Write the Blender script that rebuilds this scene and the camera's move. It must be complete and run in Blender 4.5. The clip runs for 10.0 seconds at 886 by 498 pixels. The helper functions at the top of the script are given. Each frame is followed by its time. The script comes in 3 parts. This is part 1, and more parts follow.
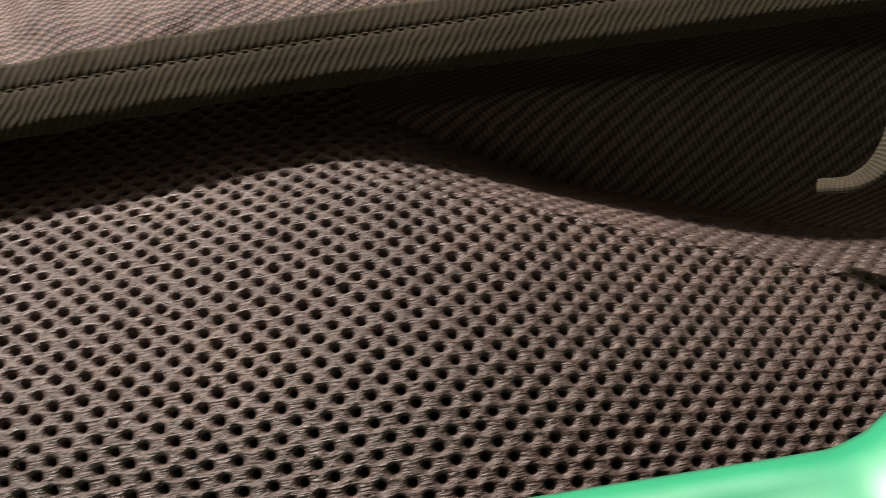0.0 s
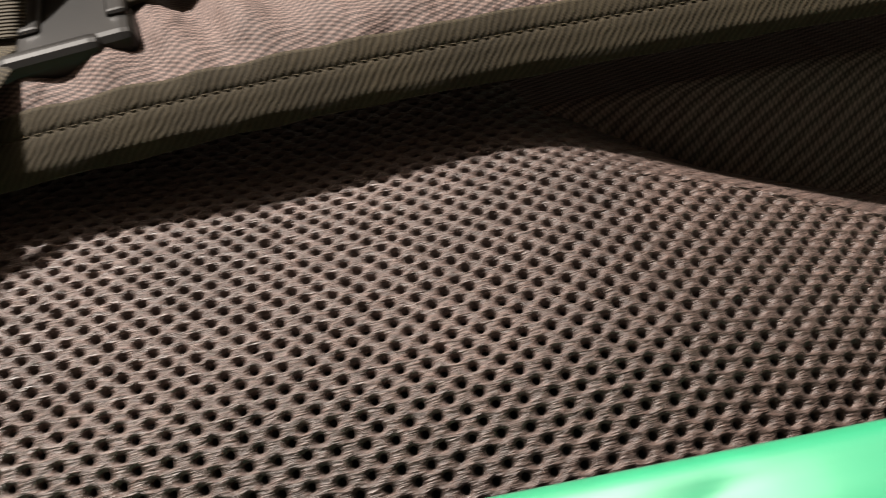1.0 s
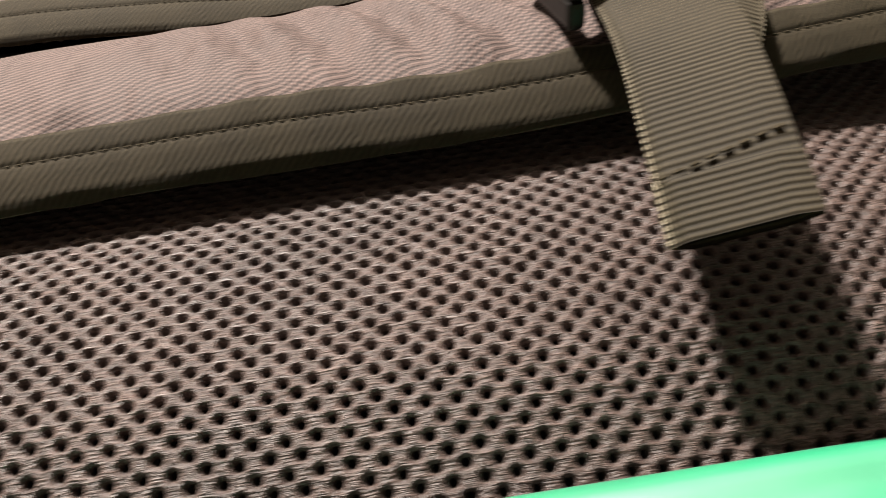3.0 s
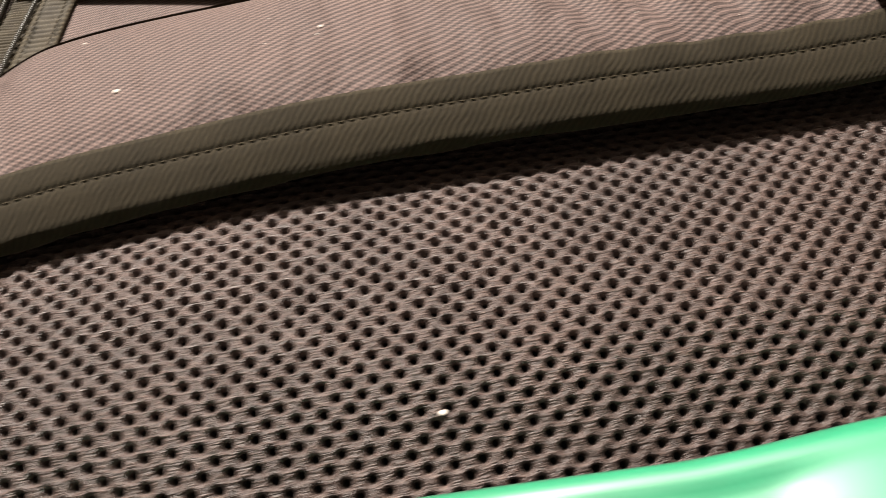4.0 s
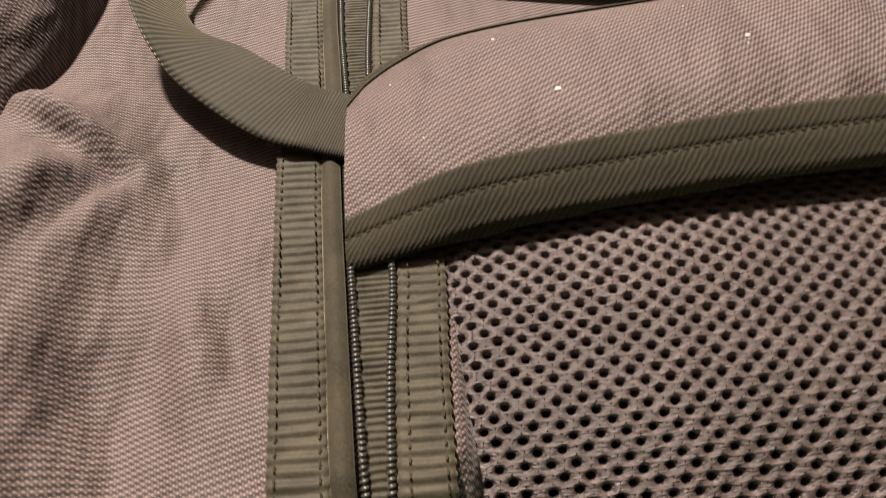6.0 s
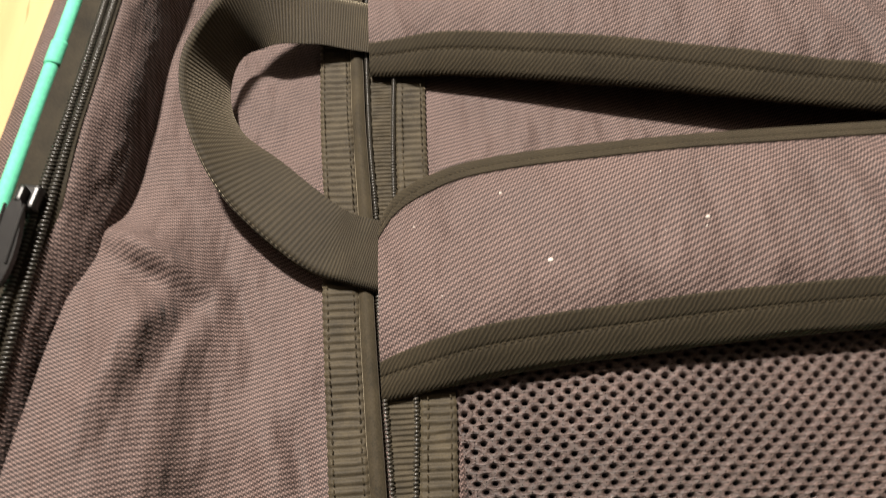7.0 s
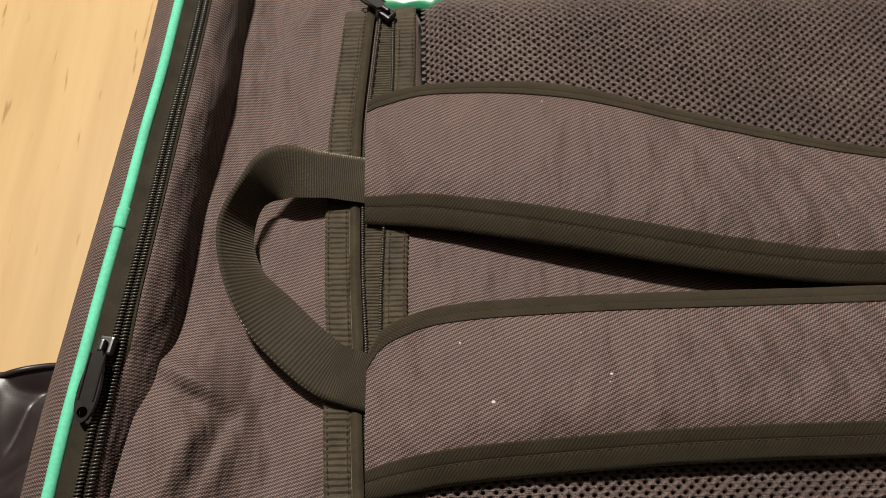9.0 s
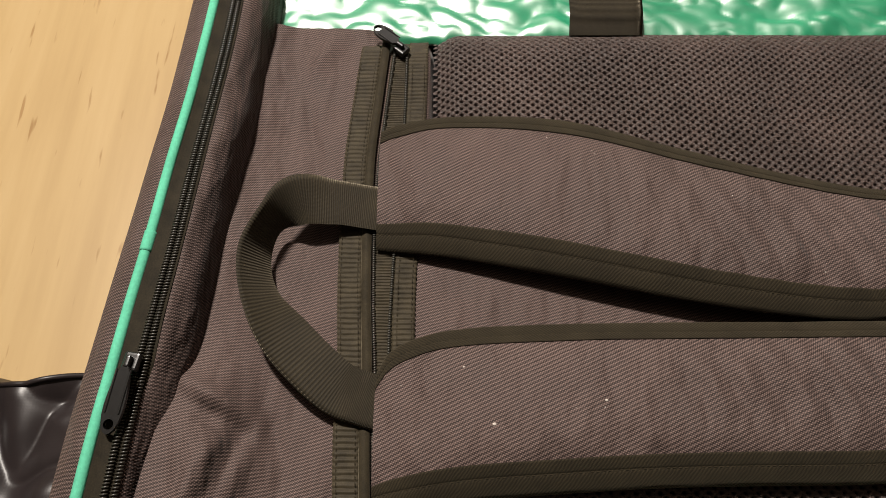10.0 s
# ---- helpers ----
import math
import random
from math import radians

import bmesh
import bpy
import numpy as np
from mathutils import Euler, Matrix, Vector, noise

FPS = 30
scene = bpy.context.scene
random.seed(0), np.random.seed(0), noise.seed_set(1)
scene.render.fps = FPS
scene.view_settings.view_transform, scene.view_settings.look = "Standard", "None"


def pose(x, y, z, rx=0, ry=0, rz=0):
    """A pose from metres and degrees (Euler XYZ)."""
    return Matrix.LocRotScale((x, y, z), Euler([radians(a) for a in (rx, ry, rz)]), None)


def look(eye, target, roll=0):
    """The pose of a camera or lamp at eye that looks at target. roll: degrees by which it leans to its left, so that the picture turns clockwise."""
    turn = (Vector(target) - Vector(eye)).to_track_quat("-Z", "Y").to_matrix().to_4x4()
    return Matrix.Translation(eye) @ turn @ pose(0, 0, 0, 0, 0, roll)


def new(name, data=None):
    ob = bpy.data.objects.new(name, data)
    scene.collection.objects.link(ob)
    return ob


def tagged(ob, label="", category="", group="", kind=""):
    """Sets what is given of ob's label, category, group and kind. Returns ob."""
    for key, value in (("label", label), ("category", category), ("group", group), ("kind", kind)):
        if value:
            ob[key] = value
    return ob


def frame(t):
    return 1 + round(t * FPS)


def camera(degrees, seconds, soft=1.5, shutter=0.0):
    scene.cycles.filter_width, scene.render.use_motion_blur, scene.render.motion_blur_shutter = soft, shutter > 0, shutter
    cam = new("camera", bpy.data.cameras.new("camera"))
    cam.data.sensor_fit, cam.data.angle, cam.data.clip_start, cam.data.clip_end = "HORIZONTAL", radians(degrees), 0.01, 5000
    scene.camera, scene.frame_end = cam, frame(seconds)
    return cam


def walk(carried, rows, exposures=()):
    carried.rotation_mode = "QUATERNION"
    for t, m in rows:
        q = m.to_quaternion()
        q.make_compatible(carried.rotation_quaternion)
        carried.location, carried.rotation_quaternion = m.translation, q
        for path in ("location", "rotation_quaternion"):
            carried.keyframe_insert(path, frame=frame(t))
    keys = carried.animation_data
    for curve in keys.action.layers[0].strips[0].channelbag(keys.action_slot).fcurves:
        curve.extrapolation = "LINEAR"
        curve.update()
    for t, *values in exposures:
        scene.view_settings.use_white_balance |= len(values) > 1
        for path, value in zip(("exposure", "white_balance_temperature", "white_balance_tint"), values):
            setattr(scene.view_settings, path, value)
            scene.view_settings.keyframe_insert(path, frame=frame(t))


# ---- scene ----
cam = camera(64.0, 10.0, soft=0.8, shutter=0.45)
PATH = [
    (0, (0.4802, -0.1925, 0.1312), (0.4901, -0.0339, -0.0618), -5.58),
    (0.5, (0.4551, -0.1929, 0.1372), (0.4624, -0.0399, -0.0604), -5.30),
    (1, (0.4283, -0.2054, 0.1278), (0.4390, -0.0318, -0.0519), -7.84),
    (1.5, (0.3868, -0.2162, 0.1320), (0.3957, -0.0391, -0.0443), -7.59),
    (2, (0.3376, -0.2091, 0.1268), (0.3435, -0.0313, -0.0489), -7.87),
    (2.5, (0.2779, -0.2091, 0.1236), (0.2932, -0.0286, -0.0487), -5.71),
    (3, (0.2351, -0.2150, 0.1140), (0.2440, -0.0236, -0.0466), -6.54),
    (3.2, (0.2165, -0.2147, 0.1130), (0.2240, -0.0227, -0.0470), -6.46),
    (4.3, (0.1092, -0.2055, 0.1517), (0.1255, -0.0494, -0.0429), -3.46),
    (4.5, (0.0898, -0.2070, 0.1484), (0.1050, -0.0480, -0.0439), -3.54),
    (5, (0.0488, -0.2101, 0.1416), (0.0605, -0.0452, -0.0459), -3.72),
    (5.5, (0.0246, -0.2136, 0.1341), (0.0319, -0.0387, -0.0444), -3.96),
    (7, (0.0251, -0.1442, 0.2620), (0.0267, -0.0301, 0.0395), -2.60),
    (7.5, (0.0279, -0.1359, 0.2944), (0.0309, -0.0227, 0.0715), -1.54),
    (8, (0.0359, -0.1237, 0.3248), (0.0364, -0.0152, 0.0996), -2.40),
    (8.5, (0.0401, -0.1167, 0.3526), (0.0409, -0.0097, 0.1266), -1.75),
    (9, (0.0404, -0.1053, 0.3786), (0.0422, -0.0027, 0.1507), -0.52),
    (9.5, (0.0398, -0.1055, 0.3928), (0.0413, -0.0004, 0.1660), 0.06),
    (10, (0.0386, -0.1064, 0.4026), (0.0390, 0.0002, 0.1765), 0.11),
]
EXPOSURES = [(0, 1.3), (0.5, 1.5), (1, 1.6), (2, 1.6), (3, 1.6), (4.5, 1.35), (5.5, 1.4), (7, 1.18), (7.5, 0.85), (8, 0.60), (8.5, 0.38), (9, 0.32), (10, 0.14)]
LAMP_W, LAMP_AT = 295.0, (-0.40, 0.95, 2.05)
BLACK, TAPE, KNIT, GREEN = (0.064, 0.0440, 0.0385), (0.036, 0.0282, 0.0158), (0.068, 0.046, 0.039), (0.001, 0.30, 0.135)
MESH_PITCH, MESH_ROW, PAD_Z = 0.0065, 0.42, 0.005
GREEN_X = (-0.135, -0.085)
walk(cam, [(t, look(eye, target, roll)) for t, eye, target, roll in PATH], EXPOSURES)

# ---- the place: a black backpack lying on its front on a wooden floor, seen over its back panel ----


def smooth(a, b, v):
    k = min(1.0, max(0.0, (v - a) / (b - a)))
    return k * k * (3 - 2 * k)


def lerp_table(table, v):
    """A smooth curve through (v, value) pairs."""
    if v <= table[0][0]:
        return table[0][1]
    for i in range(len(table) - 1):
        (a, p), (b, q) = table[i], table[i + 1]
        if v <= b:
            before = table[i - 1] if i else table[i]
            after = table[i + 2] if i + 2 < len(table) else table[i + 1]
            k = (v - a) / (b - a)
            m0 = (q - before[1]) / (b - before[0]) * (b - a)
            m1 = (after[1] - p) / (after[0] - a) * (b - a)
            return ((2 * k**3 - 3 * k**2 + 1) * p + (k**3 - 2 * k**2 + k) * m0
                    + (-2 * k**3 + 3 * k**2) * q + (k**3 - k**2) * m1)
    return table[-1][1]


def ripple(x, y, z=0.0, scale=1.0, seed=0.0):
    return noise.noise(Vector((x * scale + seed, y * scale - seed, z * scale + 3.1 * seed)))


# ---- world and light ----
world = bpy.data.worlds.new("room_air")
scene.world = world
world.use_nodes = True
world.node_tree.nodes["Background"].inputs[0].default_value = (1.0, 0.9, 0.8, 1)
world.node_tree.nodes["Background"].inputs[1].default_value = 0.004

lamp_data = bpy.data.lights.new("ceiling_lamp_light", "POINT")
lamp_data.energy, lamp_data.color, lamp_data.shadow_soft_size = LAMP_W, (1.0, 0.92, 0.84), 0.09
lamp = new("ceiling_lamp_light", lamp_data)
lamp.location = LAMP_AT


# ---- materials ----
class Nodes:
    """A short way to write a node material."""

    def __init__(self, name):
        self.mat = bpy.data.materials.new(name)
        self.mat.use_nodes = True
        self.tree = self.mat.node_tree
        self.bsdf = self.tree.nodes["Principled BSDF"]
        self.coords = self.tree.nodes.new("ShaderNodeTexCoord")

    def add(self, kind, links=(), **values):
        node = self.tree.nodes.new(kind)
        for key, value in values.items():
            if key == "operation":
                node.operation = value
            elif key == "wave_type":
                node.wave_type = value
            elif key == "bands_direction":
                node.bands_direction = value
            elif key == "blend_type":
                node.blend_type = value
            elif key == "data_type":
                node.data_type = value
            elif key == "feature":
                node.feature = value
        for name, source in links:
            self.tree.links.new(source, node.inputs[name])
        return node

    def put(self, name, source):
        self.tree.links.new(source, self.bsdf.inputs[name])

    def space(self, which, scale=(1, 1, 1), turn=0.0):
        m = self.add("ShaderNodeMapping", [("Vector", self.coords.outputs[which])])
        m.inputs["Scale"].default_value = scale
        m.inputs["Rotation"].default_value = (0, 0, radians(turn))
        return m.outputs[0]

    def grain(self, where, scale, detail=3.0, rough=0.55):
        n = self.add("ShaderNodeTexNoise", [("Vector", where)])
        n.inputs["Scale"].default_value, n.inputs["Detail"].default_value = scale, detail
        n.inputs["Roughness"].default_value = rough
        return n.outputs["Fac"]

    def bands(self, where, period, direction="X", distortion=0.0):
        n = self.add("ShaderNodeTexWave", [("Vector", where)], wave_type="BANDS", bands_direction=direction)
        n.inputs["Scale"].default_value = 0.31416 / period
        n.inputs["Distortion"].default_value = distortion
        n.inputs["Detail"].default_value = 1.0
        return n.outputs["Fac"]

    def maths(self, operation, a, b):
        n = self.add("ShaderNodeMath", operation=operation)
        for i, v in enumerate((a, b)):
            if isinstance(v, (int, float)):
                n.inputs[i].default_value = v
            else:
                self.tree.links.new(v, n.inputs[i])
        return n.outputs[0]

    def ramp(self, fac, stops):
        n = self.add("ShaderNodeValToRGB", [("Fac", fac)])
        while len(n.color_ramp.elements) < len(stops):
            n.color_ramp.elements.new(0.5)
        for e, (at, colour) in zip(n.color_ramp.elements, stops):
            e.position, e.color = at, (*colour, 1)
        return n.outputs[0]

    def bump(self, height, strength, distance):
        n = self.add("ShaderNodeBump", [("Height", height)])
        n.inputs["Strength"].default_value, n.inputs["Distance"].default_value = strength, distance
        self.put("Normal", n.outputs[0])
        return n

    def gloss(self, roughness, specular=0.5, sheen=0.0):
        self.bsdf.inputs["Roughness"].default_value = roughness
        self.bsdf.inputs["Specular IOR Level"].default_value = specular
        self.bsdf.inputs["Sheen Weight"].default_value = sheen
        self.bsdf.inputs["Sheen Roughness"].default_value = 0.4


def shade(colour, k):
    return tuple(c * k for c in colour)


def cloth(name, colour, period=0.0011, turn=0.0, rough=0.72, specular=0.28, depth=0.00025, space="Object", sheen=0.1):
    """Woven nylon: two crossing thread systems, with slow stains and fine fibre."""
    n = Nodes(name)
    where = n.space(space, turn=turn)
    over = n.bands(where, period, "X", 0.6)
    under = n.bands(where, period, "Y", 0.6)
    weave = n.maths("MULTIPLY", over, under)
    twill = n.bands(n.space(space, turn=turn + 41), period * 1.9, "X", 1.2)
    weave = n.maths("ADD", n.maths("MULTIPLY", weave, 0.66), n.maths("MULTIPLY", twill, 0.46))
    fine = n.grain(n.space("Object"), 900, 2)
    slow = n.grain(n.space("Object"), 22, 4)
    both = n.maths("ADD", n.maths("MULTIPLY", slow, 0.22), n.maths("MULTIPLY", weave, 0.80))
    both = n.maths("ADD", both, n.maths("MULTIPLY", fine, 0.16))
    n.put("Base Color", n.ramp(both, [(0.20, shade(colour, 0.34)), (0.46, shade(colour, 0.92)), (0.90, shade(colour, 3.4))]))
    weave_relief = n.bump(n.maths("ADD", weave, n.maths("MULTIPLY", fine, 0.4)), 0.8, depth)
    crumple = n.add("ShaderNodeBump", [("Height", n.grain(n.space("Object", (1.0, 0.45, 1.0), 20), 60, 2.5, 0.45))])
    crumple.inputs["Strength"].default_value, crumple.inputs["Distance"].default_value = 0.8, 0.009
    n.tree.links.new(crumple.outputs[0], weave_relief.inputs["Normal"])
    n.gloss(rough, specular, sheen)
    n.put("Roughness", n.maths("ADD", n.maths("MULTIPLY", slow, 0.25), rough - 0.12))
    return n.mat


def ribbed(name, colour, period=0.0014, rough=0.5, depth=0.0005, across="Y", specular=0.5, turn=0.0, wander=0.35, fuzz=0.26):
    """Grosgrain tape and webbing: ribs across the length, laid by the UV map in metres."""
    n = Nodes(name)
    where = n.space("UV", turn=turn)
    ribs = n.bands(where, period, across, wander)
    cross = n.bands(where, period * 0.55, "X" if across == "Y" else "Y", 0.3)
    fine = n.grain(n.space("Object"), 1100, 2)
    slow = n.grain(n.space("Object"), 45, 3)
    mix = n.maths("ADD", n.maths("MULTIPLY", ribs, 0.30), n.maths("MULTIPLY", slow, 0.40))
    mix = n.maths("ADD", mix, n.maths("MULTIPLY", fine, 0.28))
    n.put("Base Color", n.ramp(mix, [(0.25, shade(colour, 0.45)), (0.5, colour), (0.75, shade(colour, 1.7))]))
    n.bump(n.maths("ADD", ribs, n.maths("MULTIPLY", cross, 0.25)), 0.9, depth)
    n.gloss(rough, specular, fuzz)
    n.bsdf.inputs["Sheen Tint"].default_value = (1.0, 0.86, 0.63, 1)
    return n.mat


def knit_material():
    """Spacer-mesh yarn: matt dark fibre with fine glints along the knit."""
    n = Nodes("spacer_mesh_yarn")
    where = n.space("Object", (300, 1900, 1500), 9)
    fibre = n.grain(where, 1.0, 3)
    slow = n.grain(n.space("Object"), 16, 3)
    mix = n.maths("ADD", n.maths("MULTIPLY", fibre, 0.75), n.maths("MULTIPLY", slow, 0.3))
    c = KNIT
    n.put("Base Color", n.ramp(mix, [(0.3, shade(c, 0.35)), (0.53, c), (0.75, shade(c, 2.5))]))
    n.bump(fibre, 1.0, 0.0009)
    n.gloss(0.42, 0.6, 0.04)
    return n.mat


def plain(name, colour, rough=0.4, specular=0.5, speckle=400, depth=0.0001, vary=0.35, metal=0.0, sheen=0.0):
    n = Nodes(name)
    fine = n.grain(n.space("Object"), speckle, 3)
    slow = n.grain(n.space("Object"), speckle / 14, 3)
    mix = n.maths("ADD", n.maths("MULTIPLY", fine, 0.5), n.maths("MULTIPLY", slow, 0.5))
    n.put("Base Color", n.ramp(mix, [(0.3, shade(colour, 1 - vary)), (0.7, shade(colour, 1 + vary))]))
    n.bump(mix, 0.5, depth)
    n.gloss(rough, specular, sheen)
    n.bsdf.inputs["Sheen Tint"].default_value = (1.0, 0.86, 0.63, 1)
    n.bsdf.inputs["Metallic"].default_value = metal
    return n.mat


def glossy_nylon(name, colour, rough, crease=0.0003, coat=1.0, coat_rough=0.32):
    n = Nodes(name)
    where = n.space("Object")
    folds = n.grain(where, 26, 2, 0.45)
    rip = n.maths("MAXIMUM", n.bands(where, 0.0022, "X"), n.bands(where, 0.0022, "Y"))
    slow = n.grain(where, 12, 3)
    n.put("Base Color", n.ramp(slow, [(0.3, shade(colour, 0.85)), (0.7, shade(colour, 1.12))]))
    n.bump(n.maths("ADD", n.maths("MULTIPLY", folds, 0.7), n.maths("MULTIPLY", rip, 0.00004 / crease)), 0.7, crease)
    n.gloss(rough, 1.0)
    n.bsdf.inputs["Coat Weight"].default_value = coat
    n.bsdf.inputs["Coat Roughness"].default_value = coat_rough
    n.bsdf.inputs["Coat IOR"].default_value = 3.0
    return n.mat


def wood_material():
    n = Nodes("light_wood")
    where = n.space("Object", (1, 1, 1), 8)
    long_grain = n.grain(n.space("Object", (30, 2.2, 8), 8), 1.0, 6, 0.6)
    rings = n.add("ShaderNodeTexNoise", [("Vector", n.space("Object", (6, 0.7, 3), 8))])
    rings.inputs["Scale"].default_value, rings.inputs["Detail"].default_value, rings.inputs["Distortion"].default_value = 1.2, 4, 0.8
    flecks = n.add("ShaderNodeTexNoise", [("Vector", n.space("Object", (150, 18, 20), 8))])
    flecks.inputs["Scale"].default_value, flecks.inputs["Detail"].default_value = 1.0, 2
    mix = n.maths("ADD", n.maths("MULTIPLY", long_grain, 0.5), n.maths("MULTIPLY", rings.outputs["Fac"], 0.5))
    base = n.ramp(mix, [(0.3, (0.37, 0.245, 0.108)), (0.5, (0.46, 0.32, 0.15)), (0.7, (0.53, 0.385, 0.20))])
    dark = n.ramp(flecks.outputs["Fac"], [(0.68, (1, 1, 1)), (0.76, (0.62, 0.5, 0.38))])
    both = n.add("ShaderNodeMix", data_type="RGBA", blend_type="MULTIPLY")
    both.inputs["Factor"].default_value = 0.8
    n.tree.links.new(base, both.inputs["A"])
    n.tree.links.new(dark, both.inputs["B"])
    n.put("Base Color", both.outputs["Result"])
    n.bump(long_grain, 0.25, 0.0004)
    n.gloss(0.38, 0.45)
    return n.mat


M_PANEL = cloth("black_nylon_twill", BLACK, 0.00100, 33, depth=0.0002)
M_STRAP = cloth("black_strap_nylon", BLACK, 0.00110, 24, depth=0.00025)
M_RIM = cloth("black_rim_nylon", shade(BLACK, 0.9), 0.00105, 45, depth=0.00025)
M_BIND = ribbed("black_binding_tape", shade(TAPE, 0.62), 0.0016, 0.85, 0.00018, specular=0.18, turn=38, wander=3.0)
M_TAPE = plain("black_zip_tape", shade(TAPE, 1.1), 0.7, 0.3, 1600, 0.0003, 0.6, sheen=0.25)
M_FLAP = plain("black_fold_tape", shade(TAPE, 0.85), 0.8, 0.2, 1300, 0.0005, 0.6, sheen=0.2)
M_RIMTAPE = plain("black_rim_zip_tape", shade(TAPE, 0.55), 0.8, 0.2, 1500, 0.0003, 0.6)
M_WEB = ribbed("black_webbing", shade(TAPE, 0.72), 0.0015, 0.75, 0.00028, specular=0.25, fuzz=0.36)
M_KNIT = knit_material()
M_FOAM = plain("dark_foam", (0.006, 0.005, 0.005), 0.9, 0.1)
M_THREAD = plain("black_thread", shade(TAPE, 0.9), 0.85, 0.15)
M_COIL = plain("black_zip_coil", (0.04, 0.036, 0.028), 0.35, 0.6)
M_PLASTIC = plain("black_plastic", (0.0045, 0.004, 0.0035), 0.38, 0.3, 300)
M_METAL = plain("black_lacquered_metal", (0.010, 0.0095, 0.009), 0.30, 0.5)
M_GREEN = glossy_nylon("green_glossy_nylon", GREEN, 0.50, 0.0120, 1.0, 0.40)
M_GREEN.node_tree.nodes["Principled BSDF"].inputs["Specular IOR Level"].default_value = 0.3
M_PIPE = plain("green_piping_cord", (0.11, 0.50, 0.32), 0.75, 0.25, 500, 0.0004, 0.2)
M_BLACKSHINE = glossy_nylon("black_glossy_nylon", (0.020, 0.015, 0.015), 0.45, 0.0008, 0.08, 0.35)
M_BLACKSHINE.node_tree.nodes["Principled BSDF"].inputs["Specular IOR Level"].default_value = 0.25
M_DUST = plain("pale_dust", (0.5, 0.45, 0.4), 0.8)
M_WOOD = wood_material()
M_WALL = plain("painted_wall", (0.09, 0.08, 0.07), 0.8, 0.2, 40, 0.0005, 0.06)


# ---- building helpers ----
def sheet(f, nu, nv, spread=None):
    """A bmesh grid of f(u, v) for u, v from 0 to 1, with a UV map in metres."""
    bm = bmesh.new()
    uv = bm.loops.layers.uv.new("UVMap")
    rows = [[Vector(f(i / nu, j / nv)) for j in range(nv + 1)] for i in range(nu + 1)]
    verts = [[bm.verts.new(p) for p in row] for row in rows]
    us = [[0.0] * (nv + 1) for _ in range(nu + 1)]
    vs = [[0.0] * (nv + 1) for _ in range(nu + 1)]
    for i in range(nu + 1):
        for j in range(nv + 1):
            if i:
                us[i][j] = us[i - 1][j] + (rows[i][j] - rows[i - 1][j]).length
            if j:
                vs[i][j] = vs[i][j - 1] + (rows[i][j] - rows[i][j - 1]).length
    for i in range(nu):
        for j in range(nv):
            corners = ((i, j), (i + 1, j), (i + 1, j + 1), (i, j + 1))
            face = bm.faces.new([verts[a][b] for a, b in corners])
            face.smooth = True
            for loop, (a, b) in zip(face.loops, corners):
                loop[uv].uv = (a / nu * spread[0], b / nv * spread[1]) if spread else (us[a][b], vs[a][b])
    return bm


def part(name, bm, material, parent=None, label="", solid=0.0, offset=-1.0):
    mesh = bpy.data.meshes.new(name)
    bm.normal_update()
    bm.to_mesh(mesh)
    bm.free()
    mesh.materials.append(material)
    ob = new(name, mesh)
    ob.parent = parent
    if label:
        tagged(ob, label)
    if solid:
        m = ob.modifiers.new("thickness", "SOLIDIFY")
        m.thickness, m.offset = solid, offset
    return ob


def frames_along(points, up=(0, 0, 1)):
    out = []
    for i, p in enumerate(points):
        a, b = points[max(0, i - 1)], points[min(len(points) - 1, i + 1)]
        d = (Vector(b) - Vector(a)).normalized()
        side = d.cross(Vector(up))
        side = side.normalized() if side.length > 1e-6 else Vector((1, 0, 0))
        out.append((Vector(p), d, side, side.cross(d).normalized()))
    return out


def tube(points, radius, sides=10, flat=1.0, up=(0, 0, 1)):
    """A round or flattened cord along points, closed at its ends."""
    fr = frames_along(points, up)
    n = len(points) - 1

    def f(u, v):
        p, d, s, w = fr[min(n, round(u * n))]
        a = 2 * math.pi * v
        return p + s * (math.cos(a) * radius) + w * (math.sin(a) * radius * flat)
    bm = sheet(f, n, sides)
    for i in (0, n):
        p, d, s, w = fr[i]
        ring = [bm.verts.new(p + s * (math.cos(2 * math.pi * j / sides) * radius) + w * (math.sin(2 * math.pi * j / sides) * radius * flat)) for j in range(sides)]
        bm.faces.new(ring)
    bmesh.ops.remove_doubles(bm, verts=bm.verts, dist=1e-6)
    bmesh.ops.recalc_face_normals(bm, faces=bm.faces)
    return bm


def spline(points, n):
    """n + 1 points on a smooth curve through the points given."""
    ts = [i / (len(points) - 1) for i in range(len(points))]
    cols = [[(t, p[c]) for t, p in zip(ts, points)] for c in range(len(points[0]))]
    return [tuple(lerp_table(c, i / n) for c in cols) for i in range(n + 1)]


